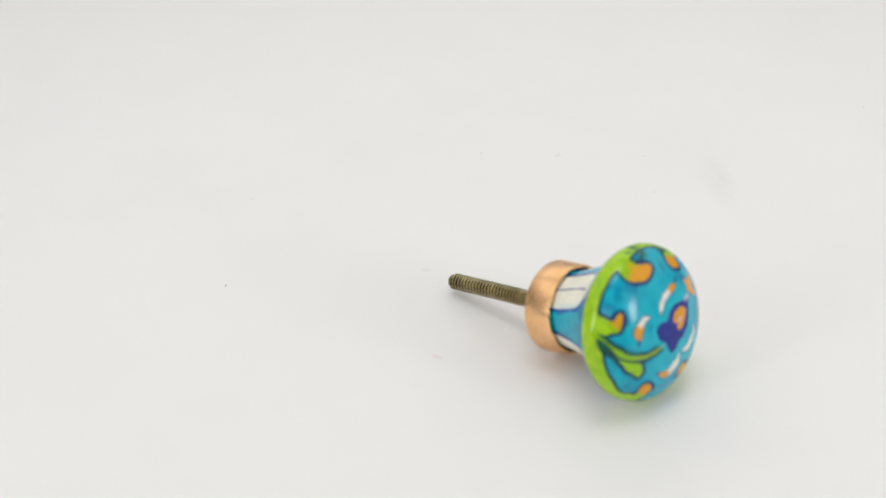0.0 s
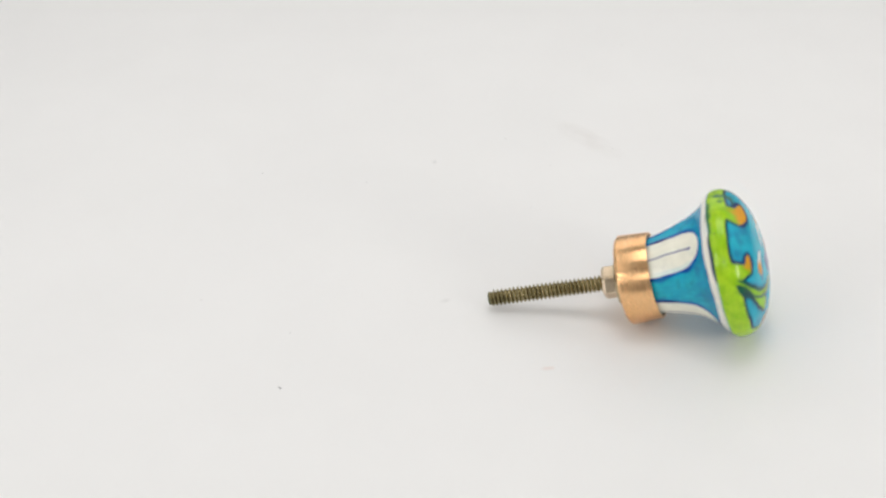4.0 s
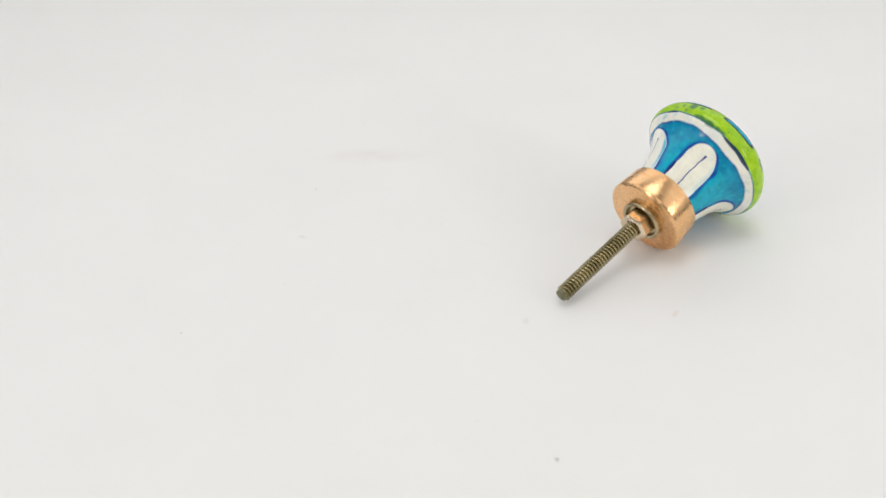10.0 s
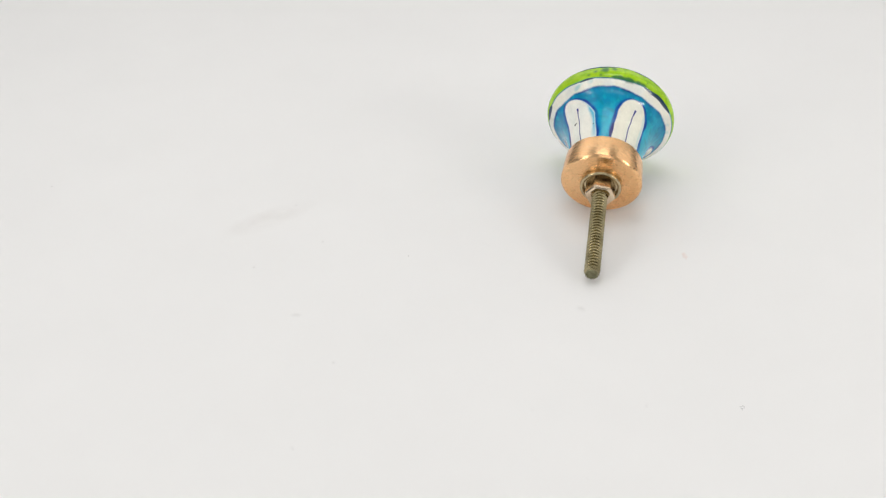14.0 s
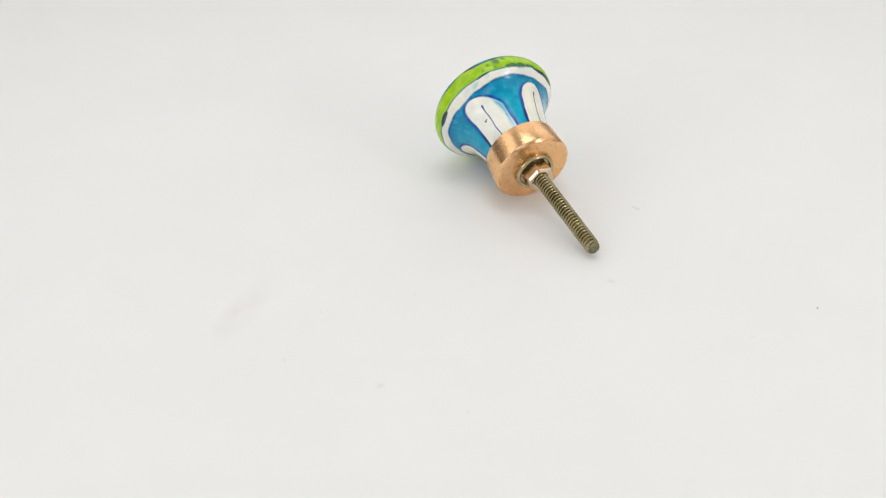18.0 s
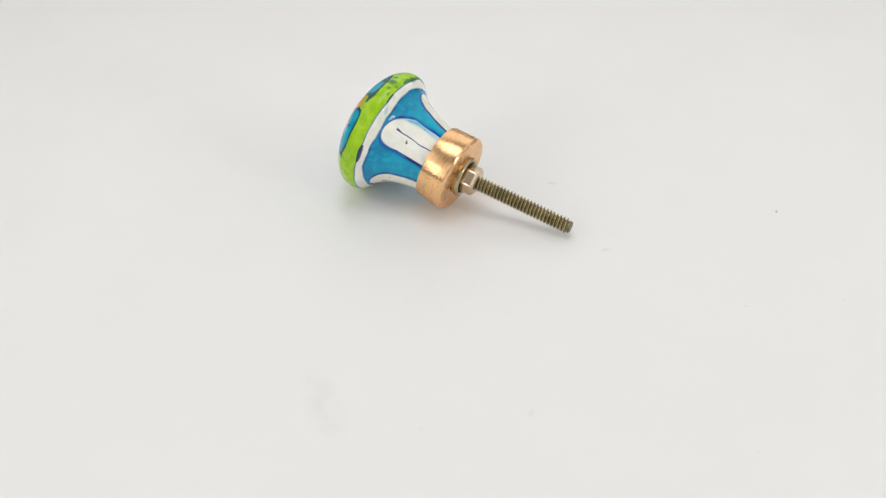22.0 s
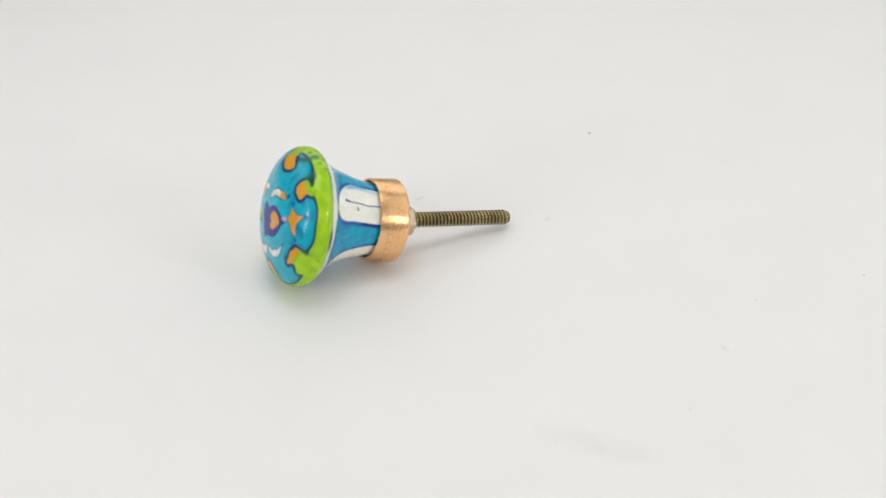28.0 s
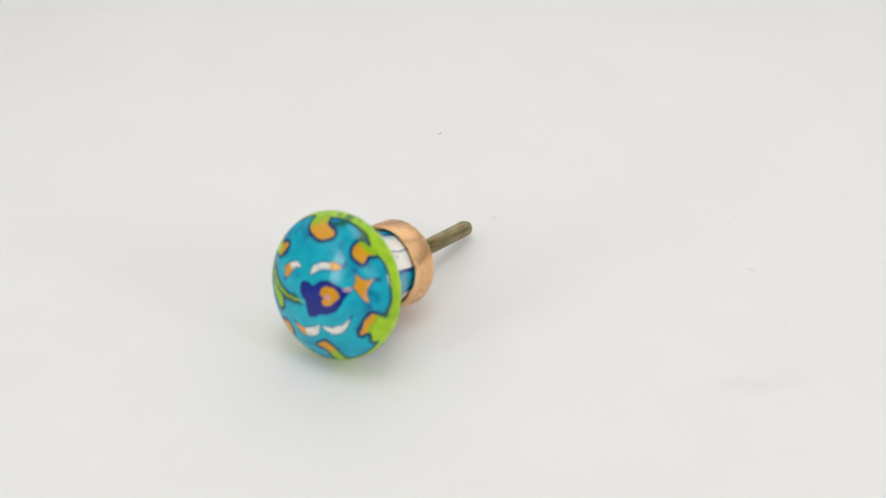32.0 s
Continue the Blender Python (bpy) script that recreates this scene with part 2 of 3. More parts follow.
def stroke(x, y, pts, radii):
    """A curved brush stroke through pts."""
    run = spline([(*q, w) for q, w in zip(pts, radii)], 0.8)
    pts, radii = [tuple(q[:2]) for q in run], [max(q[2], 0.05) for q in run]
    return np.min([capsule(x, y, pts[i], pts[i + 1], radii[i], radii[i + 1]) for i in range(len(pts) - 1)], axis=0)


def polygon(x, y, pts):
    """Signed distance to a closed polygon, negative inside."""
    d, inside = np.full_like(x, 1e9), np.zeros(x.shape, bool)
    for i in range(len(pts)):
        (ax, ay), (bx, by) = pts[i], pts[(i + 1) % len(pts)]
        d = np.minimum(d, capsule(x, y, (ax, ay), (bx, by), 0, 0))
        cross = ((ay > y) != (by > y)) & (x < (bx - ax) * (y - ay) / (by - ay + 1e-12) + ax)
        inside ^= cross
    return np.where(inside, -d, d)


def blob(x, y, pts, step=0.5):
    """Signed distance to a smooth closed shape drawn through pts; far off it is simply large."""
    ring = list(pts)
    run = spline(ring[-2:] + ring + ring[:2], step)
    start = int(np.argmin(np.hypot(run[: len(run) // 2, 0] - ring[0][0], run[: len(run) // 2, 1] - ring[0][1])))
    back = len(run) // 2 + int(np.argmin(np.hypot(run[len(run) // 2:, 0] - ring[0][0], run[len(run) // 2:, 1] - ring[0][1])))
    run = run[start:back]
    lo, hi = run.min(0) - 3.5, run.max(0) + 3.5
    near = (x > lo[0]) & (x < hi[0]) & (y > lo[1]) & (y < hi[1])
    d = np.full_like(x, 9.0)
    d[near] = polygon(x[near], y[near], [tuple(q) for q in run])
    return d


def join(a, b, soft):
    """The union of two shapes with a rounded inner corner."""
    k = np.clip(0.5 + 0.5 * (a - b) / soft, 0, 1)
    return a + (b - a) * k - soft * k * (1 - k)


def polar(r, deg):
    return (r * math.cos(radians(deg)), r * math.sin(radians(deg)))


TEAL, TEAL_DEEP, TEAL_PALE = (0.002, 0.36, 0.54), (0.001, 0.20, 0.39), (0.012, 0.53, 0.65)
LIME, LIME_DEEP, BOTTLE = (0.42, 0.68, 0.02), (0.27, 0.56, 0.01), (0.012, 0.13, 0.06)
NAVY, INK, CREAM, AMBER, ROSE = (0.010, 0.024, 0.25), (0.006, 0.032, 0.085), (0.92, 0.90, 0.79), (0.76, 0.35, 0.02), (0.70, 0.42, 0.50)


class Paint:
    """Lays pigment on the glaze, layer by layer, and remembers which motif covers each spot."""

    def __init__(self, shape):
        self.rgb, self.motif, self.names = np.zeros((*shape, 3)), np.zeros(shape, int), ["ground"]

    def lay(self, colour, cover, name=""):
        c = np.broadcast_to(np.asarray(colour, float), self.rgb.shape)
        self.rgb += (c - self.rgb) * cover[..., None]
        if name:
            self.names.append(name)
            self.motif[cover > 0.5] = len(self.names) - 1


def fill(d, soft=0.16):
    return smooth(soft, -soft, d)


def blend(a, b, k):
    return np.asarray(a) + (np.asarray(b) - np.asarray(a)) * k[..., None]


# curled hooks that grow from the rim: outline, amber side, lime side
HOOKS = (
    (((-6.7, 15.2), (-5.2, 13.8), (-3.4, 13.4), (-1.4, 13.6), (0.4, 14.2), (1.6, 15.4), (0.6, 16.2), (-0.8, 16.6), (-2.2, 17.0), (-2.6, 18.4), (-6.6, 17.8)), (-2.0, 14.4), (-4.4, 18.0)),
    (((7.4, 13.0), (7.5, 14.4), (8.3, 15.4), (9.6, 15.3), (11.2, 14.6), (12.8, 14.4), (12.7, 12.9), (11.4, 12.6), (11.4, 11.5), (11.0, 10.7), (9.6, 11.2), (8.2, 12.0)), (9.3, 12.4), (10.4, 14.5)),
    (((17.9, -1.5), (16.6, -0.9), (15.7, -0.7), (14.5, -2.4), (13.6, -5.0), (13.2, -7.5), (14.3, -6.5), (15.1, -6.0), (15.6, -7.2), (15.6, -9.2), (17.5, -8.0)), (13.9, -4.8), (15.6, -5.4)),
    (((1.4, -13.8), (2.6, -12.6), (4.0, -11.9), (5.6, -12.4), (7.0, -13.6), (7.8, -15.2), (9.2, -16.8), (5.5, -18.2), (5.0, -16.4), (4.6, -15.1), (3.2, -14.2)), (3.4, -12.9), (6.6, -15.0)),
    (((-17.6, 5.4), (-15.5, 5.3), (-13.8, 5.4), (-12.5, 6.8), (-11.9, 9.0), (-12.8, 9.2), (-13.6, 8.6), (-14.4, 8.0), (-15.2, 8.9), (-16.2, 10.4)), (-12.2, 7.4), (-15.1, 6.7)),
    (((-10.9, -12.2), (-10.2, -11.0), (-9.0, -10.8), (-7.6, -11.8), (-7.0, -13.4), (-8.2, -14.5), (-10.0, -15.4), (-12.0, -13.6)), (-8.7, -12.0), (-10.2, -14.6)))
LEAF = ((-16.2, 0.0), (-14.0, -1.8), (-11.6, -3.4), (-10.5, -4.5), (-10.2, -5.8), (-10.4, -7.2), (-11.4, -7.9), (-12.6, -6.7), (-14.3, -4.4), (-15.8, -1.6))
FLOWER = ((-4.7, 1.3), (-3.6, 2.4), (-1.8, 2.6), (-0.9, 2.3), (1.3, 4.0), (4.1, 4.7), (6.3, 4.4), (8.2, 3.9), (10.3, 3.7), (9.1, 2.4), (7.9, -0.6), (6.6, -2.6), (4.5, -4.0),
          (2.0, -5.0), (1.0, -5.9), (-0.6, -6.3), (-1.7, -5.0), (-2.4, -2.7), (-4.4, -0.6))
HEART = ((1.8, 0.6), (2.0, 2.1), (3.0, 3.0), (4.6, 3.3), (6.0, 3.0), (7.2, 2.2), (6.4, 0.1), (4.5, -1.6), (3.1, -1.9), (2.6, -1.0), (3.1, 0.0))
STAR = ((10.2, 8.1), (11.4, 7.6), (12.6, 7.3), (14.5, 7.7), (13.9, 6.4), (13.6, 5.2), (14.0, 3.4), (14.6, 2.0), (13.9, 1.9), (12.6, 3.0), (11.2, 4.0), (10.1, 4.9), (10.4, 6.4))
# crescents: outline, amber end, white end
MOONS = ((((-11.0, 3.5), (-9.9, 5.0), (-8.4, 5.9), (-6.8, 6.2), (-5.3, 5.9), (-6.8, 4.8), (-8.2, 3.3), (-9.0, 1.7), (-10.1, 1.2), (-10.8, 2.1)), (-9.8, 2.6), (-7.4, 5.2)),
         (((-2.2, 4.4), (-1.9, 6.2), (-0.9, 7.7), (0.8, 8.7), (2.9, 9.2), (5.2, 9.3), (6.5, 8.9), (5.0, 7.7), (2.2, 7.3), (0.4, 6.6), (-0.9, 5.5)), (5.2, 8.9), (1.6, 7.6)),
         (((-5.5, -9.8), (-3.2, -10.0), (-0.6, -9.3), (1.2, -8.3), (2.6, -7.3), (2.5, -9.0), (0.9, -11.1), (-1.6, -12.2), (-3.4, -12.1), (-4.6, -11.3)), (-3.7, -11.2), (-0.9, -10.2)),
         (((3.2, -7.6), (5.0, -8.7), (7.4, -8.6), (9.2, -7.2), (10.3, -5.4), (10.7, -3.3), (9.2, -5.2), (7.6, -6.3), (5.4, -7.2)), (2.0, -7.0), (3.3, -7.6)))


def between(x, y, a, b):
    """0 at a, 1 at b."""
    return ((x - a[0]) * (b[0] - a[0]) + (y - a[1]) * (b[1] - a[1])) / ((b[0] - a[0]) ** 2 + (b[1] - a[1]) ** 2)


def paint_head(s, r, th):
    x, y = r * np.cos(th), r * np.sin(th)
    # hand tremor
    wx, wy = x + 0.16 * ripple(x, y, 5, 1), y + 0.16 * ripple(x, y, 5, 2)
    deg = np.degrees(th)
    p = Paint(s.shape)
    face = s < 11.5
    mottled = ripple(x, y, 9, 3) * 0.55 + ripple(th * 12, s, 4, 4) * 0.4 + ripple(x * 1.5, y, 2.5, 5) * 0.3
    p.lay(blend(TEAL, TEAL_PALE, np.clip(0.35 + 0.5 * mottled, 0, 1)), np.ones(s.shape))
    p.lay(TEAL_DEEP, 0.7 * smooth(0.1, 0.9, ripple(x * 0.8, y, 6, 9) + 0.4 * ripple(th * 9, s, 2.5, 10)))
    off = np.where(face, 0.0, 99.0)

    # lime rim with curled hooks, a stem and a leaf
    rim_in = 7.85 + 0.15 * ripple(th * 10, s, 6, 6)
    for a, deep, w in ((51, 1.2, 9.0), (-3, 0.8, 9.0), (-64, 0.9, 12.0), (-132, 2.0, 9.0), (-160, 1.2, 18.0), (178, 1.0, 9.0), (101, 0.7, 10.0), (155, 0.6, 9.0)):
        rim_in -= deep * np.exp(-(((deg - a + 180) % 360 - 180) / w) ** 2)
    rim = (rim_in - s) * 1.35
    hooks = [blob(wx, wy, pts) + off for pts, _, _ in HOOKS]
    for hook in hooks:
        rim = join(rim, hook, 0.7)
    edge_s = 12.15 + 0.12 * ripple(th * 14, s * 0, 7, 8)
    rim = np.maximum(rim, s - edge_s)
    stem = stroke(wx, wy, ((-17.9, 5.2), (-16.5, 2.1), (-14.7, -0.4), (-11.0, -2.8), (-6.3, -3.3), (-2.2, -2.6)), (0.55, 0.6, 0.7, 0.62, 0.5, 0.45)) + off
    leaf = blob(wx, wy, LEAF) + off
    green = np.minimum(rim, np.minimum(stem, leaf))
    lead = 0.30 + 0.16 * ripple(x, y, 4, 41)
    p.lay(TEAL_DEEP, 0.6 * fill(np.abs(green) - 0.9, 0.6) * np.where(s < 11, 1, 0))
    inky = blend(INK, (0.008, 0.09, 0.075), np.clip(0.4 + 0.7 * ripple(x, y, 7, 61), 0, 1))
    p.lay(inky, fill(np.abs(green - 0.14) - 0.40 - lead * 0.5, 0.32) * np.where(s < 11, 1, 0))
    lime = blend(LIME, LIME_DEEP, np.clip(0.35 + 0.45 * ripple(th * 17, s * 1.2, 6, 12) + 0.3 * ripple(th * 17, s, 2.2, 13), 0, 1))
    p.lay(lime, fill(rim + 0.12), "lime_rim")
    p.lay(blend((0.30, 0.46, 0.03), LIME_DEEP, smooth(9, 16, r)), fill(stem + 0.12), "painted_stem")
    p.lay(blend(LIME, LIME_DEEP, np.full(s.shape, 0.8)), fill(leaf + 0.1), "painted_leaf")
    p.lay(BOTTLE, 0.75 * fill(np.abs(stem - 0.15) - 0.22, 0.25) * smooth(7.6, 6.6, s))
    # dark partings at the roots of stem, leaf and hooks
    for pts, radii in ((((-17.9, 4.4), (-17.3, 2.0), (-16.6, 0.2), (-15.9, -1.6)), (0.35, 0.85, 0.8, 0.25)),
                       (((-15.6, -1.2), (-13.0, -2.9), (-10.2, -4.2)), (0.3, 0.28, 0.2)),
                       (((3.2, 18.9), (1.2, 17.9), (0.0, 17.3), (-1.7, 17.3)), (0.25, 0.45, 0.5, 0.2)),
                       (((6.2, 17.5), (8.6, 16.3), (9.9, 15.5)), (0.2, 0.42, 0.15))):
        p.lay((0.008, 0.07, 0.06), 0.9 * fill(stroke(wx, wy, pts, radii) + off, 0.25) * smooth(8.6, 7.7, s))
    # bottle-green shading brushed in at the roots of the hooks
    for a, rr, w in ((84, 18.2, 1.2), (170, 17.9, 0.7), (64, 18.0, 1.0), (-4, 18.0, 0.7), (-62, 17.9, 0.7)):
        cx, cy = polar(rr, a)
        d = np.hypot(x - cx, y - cy) - w * (0.85 + 0.16 * ripple(x, y, 3.5, 31))
        p.lay(BOTTLE, 0.8 * smooth(0.8, -0.8, d) * smooth(9.2, 7.6, s))
    for a, ss, w in ((84, 9.2, 1.25), (92, 8.6, 0.9), (76, 9.9, 0.6), (81, 11.3, 0.35), (70, 10.9, 0.3)):
        d = np.hypot((deg - a) * 0.33, s - ss) - w * (0.9 + 0.2 * ripple(x, y, 3.0, 33))
        p.lay(BOTTLE, 0.8 * smooth(0.6, -0.6, d))
    for a, ss in ((124, 10.6), (146, 9.4), (-20, 10.3), (-9, 9.9)):
        p.lay(BOTTLE, 0.7 * fill(np.hypot((deg - a) * 0.33, s - ss) - 0.22))

    # amber on the inner side of each hook, with a navy outline where it curls
    for hook, (pts, warm, cool) in zip(hooks, HOOKS):
        k = between(wx, wy, warm, cool) + 0.1 * ripple(x, y, 3, 43)
        p.lay((0.006, 0.03, 0.16), 0.95 * fill(np.abs(hook - 0.3) - 0.34, 0.26) * smooth(0.95, 0.35, k) * smooth(18.2, 17.2, r))
        p.lay(blend(AMBER, LIME_DEEP, smooth(0.45, 0.95, k)), fill(hook + 0.1) * smooth(1.25, 0.95, k), "painted_drop")

    # crescents, amber at one end and white at the other
    for pts, warm, white in MOONS:
        d = blob(wx, wy, pts) + off
        k = between(wx, wy, warm, white) + 0.12 * ripple(x, y, 3, 44)
        p.lay(TEAL_PALE, 0.7 * fill(d - 1.3, 0.9))
        p.lay(TEAL_DEEP, 0.8 * fill(d - 0.35, 0.3))
        p.lay((0.004, 0.05, 0.20), 0.75 * fill(np.abs(d - 0.12) - 0.18, 0.2) * np.clip(0.5 + 0.8 * ripple(x, y, 3, 47), 0, 1))
        p.lay(blend(AMBER, CREAM, smooth(0.35, 0.8, k)), np.clip(0.93 + 0.2 * ripple(x, y, 4, 49), 0.7, 1) * fill(d + 0.06, 0.24), "painted_crescent")
    for cx, cy, w in ((6.9, 9.7, 0.65), (-10.3, 0.5, 0.55), (-5.9, -9.5, 0.5), (10.9, -2.6, 0.5)):
        p.lay(NAVY, 0.8 * fill(np.hypot(wx - cx, wy - cy) - w + off, 0.4))

    # navy flower with an amber heart, and the star on its tip
    flower = blob(wx, wy, FLOWER) + off
    p.lay(TEAL_PALE, 0.7 * fill(flower - 1.6, 0.9))
    p.lay(NAVY, fill(flower, 0.22), "painted_flower")
    p.lay(np.asarray(NAVY) * 1.7, 0.5 * fill(flower + 0.6, 0.3) * smooth(0.0, 0.8, ripple(x, y, 4, 45)))
    heart = blob(wx, wy, HEART) + off
    p.lay(AMBER, fill(heart, 0.22), "painted_heart")
    p.lay(ROSE, 0.9 * fill(np.hypot((wx - 4.1) * 0.8, (wy - 0.6) * 1.3) - 0.7, 0.3) * np.where(face, 1, 0))
    p.lay(ROSE, 0.85 * fill(stroke(wx, wy, ((8.4, 3.6), (9.4, 4.1), (9.9, 4.4)), (0.45, 0.6, 0.4)) + off, 0.3))
    star = blob(wx, wy, STAR) + off
    for cx, cy in ((9.8, 9.0), (15.2, 7.7), (14.8, 0.8)):
        p.lay(NAVY, 0.75 * fill(np.hypot(wx - cx, wy - cy) - 0.55 + off, 0.35))
    p.lay((0.01, 0.06, 0.22), 0.6 * fill(np.abs(star - 0.1) - 0.26, 0.2))
    p.lay(blend(AMBER, (0.80, 0.40, 0.16), smooth(12.4, 14.0, wx)), fill(star + 0.06, 0.22), "painted_star")

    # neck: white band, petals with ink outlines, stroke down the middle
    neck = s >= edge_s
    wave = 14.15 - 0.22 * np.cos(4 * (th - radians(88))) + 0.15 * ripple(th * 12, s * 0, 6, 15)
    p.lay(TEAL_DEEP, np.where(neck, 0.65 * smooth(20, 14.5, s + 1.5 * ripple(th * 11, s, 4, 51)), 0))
    wash = 0.24 + 0.2 * np.cos(th - radians(15)) + 0.16 * ripple(th * 11, s, 5, 71)
    p.lay((0.004, 0.29, 0.60), np.where(neck, np.clip(wash, 0, 0.6), 0))
    p.lay((0.003, 0.20, 0.30), np.where(neck, 0.35 * smooth(0.2, 1.0, ripple(th * 11, s, 3.5, 73)), 0))
    p.lay(TEAL_PALE, np.where(neck, 0.4 * smooth(0.2, 0.9, ripple(th * 11, s, 2.6, 75)), 0))
    band = np.where(neck, np.abs(s - (edge_s + wave) / 2) - (wave - edge_s) / 2, 9.0)
    p.lay(NAVY, np.where(neck, fill(np.abs(s - wave - 0.1) - 0.2, 0.24) * np.clip(0.55 + 0.55 * ripple(th * 14, s * 0, 5, 77), 0.15, 0.9), 0))
    cream = blend(CREAM, np.asarray(CREAM) * np.array((0.93, 0.97, 1.04)), np.clip(0.5 + ripple(x, y, 8, 17), 0, 1))
    p.lay(cream, fill(band + 0.1 + 0.06 * ripple(th * 18, s, 3, 79), 0.2), "white_band")
    p.lay(TEAL_PALE, np.where(neck & (s < 14.6), 0.5 * smooth(0.75, 1.2, ripple(th * 16, s, 6, 19)), 0))
    line = np.abs(s - edge_s) - 0.10
    p.lay(INK, 0.8 * fill(line, 0.14) * np.clip(0.7 + 0.9 * ripple(th * 20, s * 0, 9, 21), 0, 1))
    for a0, a1, w in ((-2, 18, 0.58), (122, 162, 0.55), (60, 74, 0.25), (-150, -128, 0.25)):
        k = (deg - a0) / (a1 - a0)
        d = np.abs(s - edge_s - 0.12) - w * np.sqrt(np.clip(4 * k * (1 - k), 0, 1)) * (0.75 + 0.25 * k)
        p.lay(INK, np.where((k > 0) & (k < 1), 0.95 * fill(d, 0.1), 0))
    # bottle green that ran down over the edge of the rim
    k = (deg - 90) / 34
    d = np.abs(s - edge_s + 0.35) - 0.75 * np.sqrt(np.clip(4 * k * (1 - k), 0, 1)) * (0.7 + 0.4 * ripple(th * 18, s, 3.5, 81))
    p.lay(BOTTLE, np.where((k > 0) & (k < 1), 0.85 * fill(d, 0.3), 0))
    for a in (47.5, 126.0, 219.5, 315.0):
        dev = (deg - a + 180) % 360 - 180
        lean = 8 if a < 100 else 4 if a < 180 else 0
        u = np.radians(dev + lean * np.clip((20.5 - s) / 5.5, 0, 1)) * r + 0.10 * ripple(th * 14, s, 5, int(a))
        top = 15.3 if a == 126 else 14.75
        reach = np.radians((21.5 if a == 126 else 23.5) + 5.0 * np.clip((s - 18) / 9, 0, 1)) * r
        half = reach * np.sqrt(np.clip(1 - (np.clip(20.6 - s, 0, None) / (20.6 - top)) ** 2.2, 0, 1))
        d = np.where(s > top, np.abs(u) - half, 5.0)
        d = np.where(s < 20.6, np.maximum(d, (np.hypot(u / reach, np.clip(20.6 - s, 0, None) / (20.6 - top)) - 1) * 4.6), d)
        d = np.where(neck, d, 9.0)
        p.lay((0.006, 0.14, 0.50), np.where(neck, 0.5 * fill(d - 1.0 - 0.35 * ripple(th * 13, s, 4, 83), 0.5), 0))
        thick = 0.50 + 0.22 * ripple(th * 12, s, 6, 85 + int(a))
        p.lay((0.008, 0.04, 0.32), 0.95 * fill(np.abs(d - 0.30) - thick, 0.3) * np.clip(0.85 + 0.35 * ripple(th * 12, s, 4, 23), 0, 1))
        milk = np.asarray(CREAM if a > 100 else (0.95, 0.94, 0.855)) * np.array((1.0, 1.0, 0.97 if a > 100 else 1.0))
        p.lay(blend(milk, milk * np.array((0.96, 0.985, 1.0)), np.clip(0.4 + ripple(x, y, 6, 25), 0, 1)), fill(d + 0.12), "painted_petal")
        p.lay((0.03, 0.50, 0.72), np.where(neck, (0.9 if a < 100 else 0.25) * fill(d + 0.25, 0.4) * smooth(0.72, 0.95, np.sin(radians(a)) * u / 3.6 + 0.08 * ripple(x, y, 4, 27)) * smooth(33, 22, s), 0))
        # heavier ink where the brush lifted off near the ferrule
        foot = np.where(neck & (dev < 0), np.abs(d - 0.2) - 0.55 * np.sqrt(np.clip(1 - ((s - 26.0) / 2.8) ** 2, 0, 1)) + 0.08, 9.0)
        p.lay((0.012, 0.02, 0.16), 0.95 * fill(foot, 0.12) * smooth(29, 28, s) * smooth(23, 24, s))
        mid = np.where((s > 17.8) & neck, np.abs(np.radians(dev) * r + 0.25 * np.sin((s - 18) * 0.25) + 0.1 * ripple(th * 14, s, 5, 53)) - (0.16 + 0.16 * smooth(20, 18, s)), 5.0)
        p.lay(NAVY, 0.95 * fill(mid, 0.1))
    for a, ss, w in ((38, 22.0, 0.34), (40.5, 21.8, 0.22), (-30, 20.5, 0.2), (70, 24, 0.16)):
        p.lay((0.05, 0.045, 0.05), np.where(neck, 0.9 * fill(np.hypot(np.radians(deg - a) * r, s - ss) - w, 0.12), 0))
    return p


KNOB = tagged(new("cupboard_knob"), "hand-painted turquoise ceramic knob with copper ferrule and threaded bolt", "door knob")
KNOB.matrix_basis = Matrix.Translation(BASE)

MOTIF_LABELS = {"lime_rim": "lime green painted rim with curled hooks", "white_band": "cream white painted band",
                "painted_petal": "cream painted petal with navy outline", "painted_drop": "amber painted drop",
                "painted_crescent": "white and amber painted crescent", "painted_flower": "navy painted flower",
                "painted_heart": "amber painted heart", "painted_star": "amber painted star",
                "painted_stem": "lime painted stem", "painted_leaf": "lime painted leaf"}


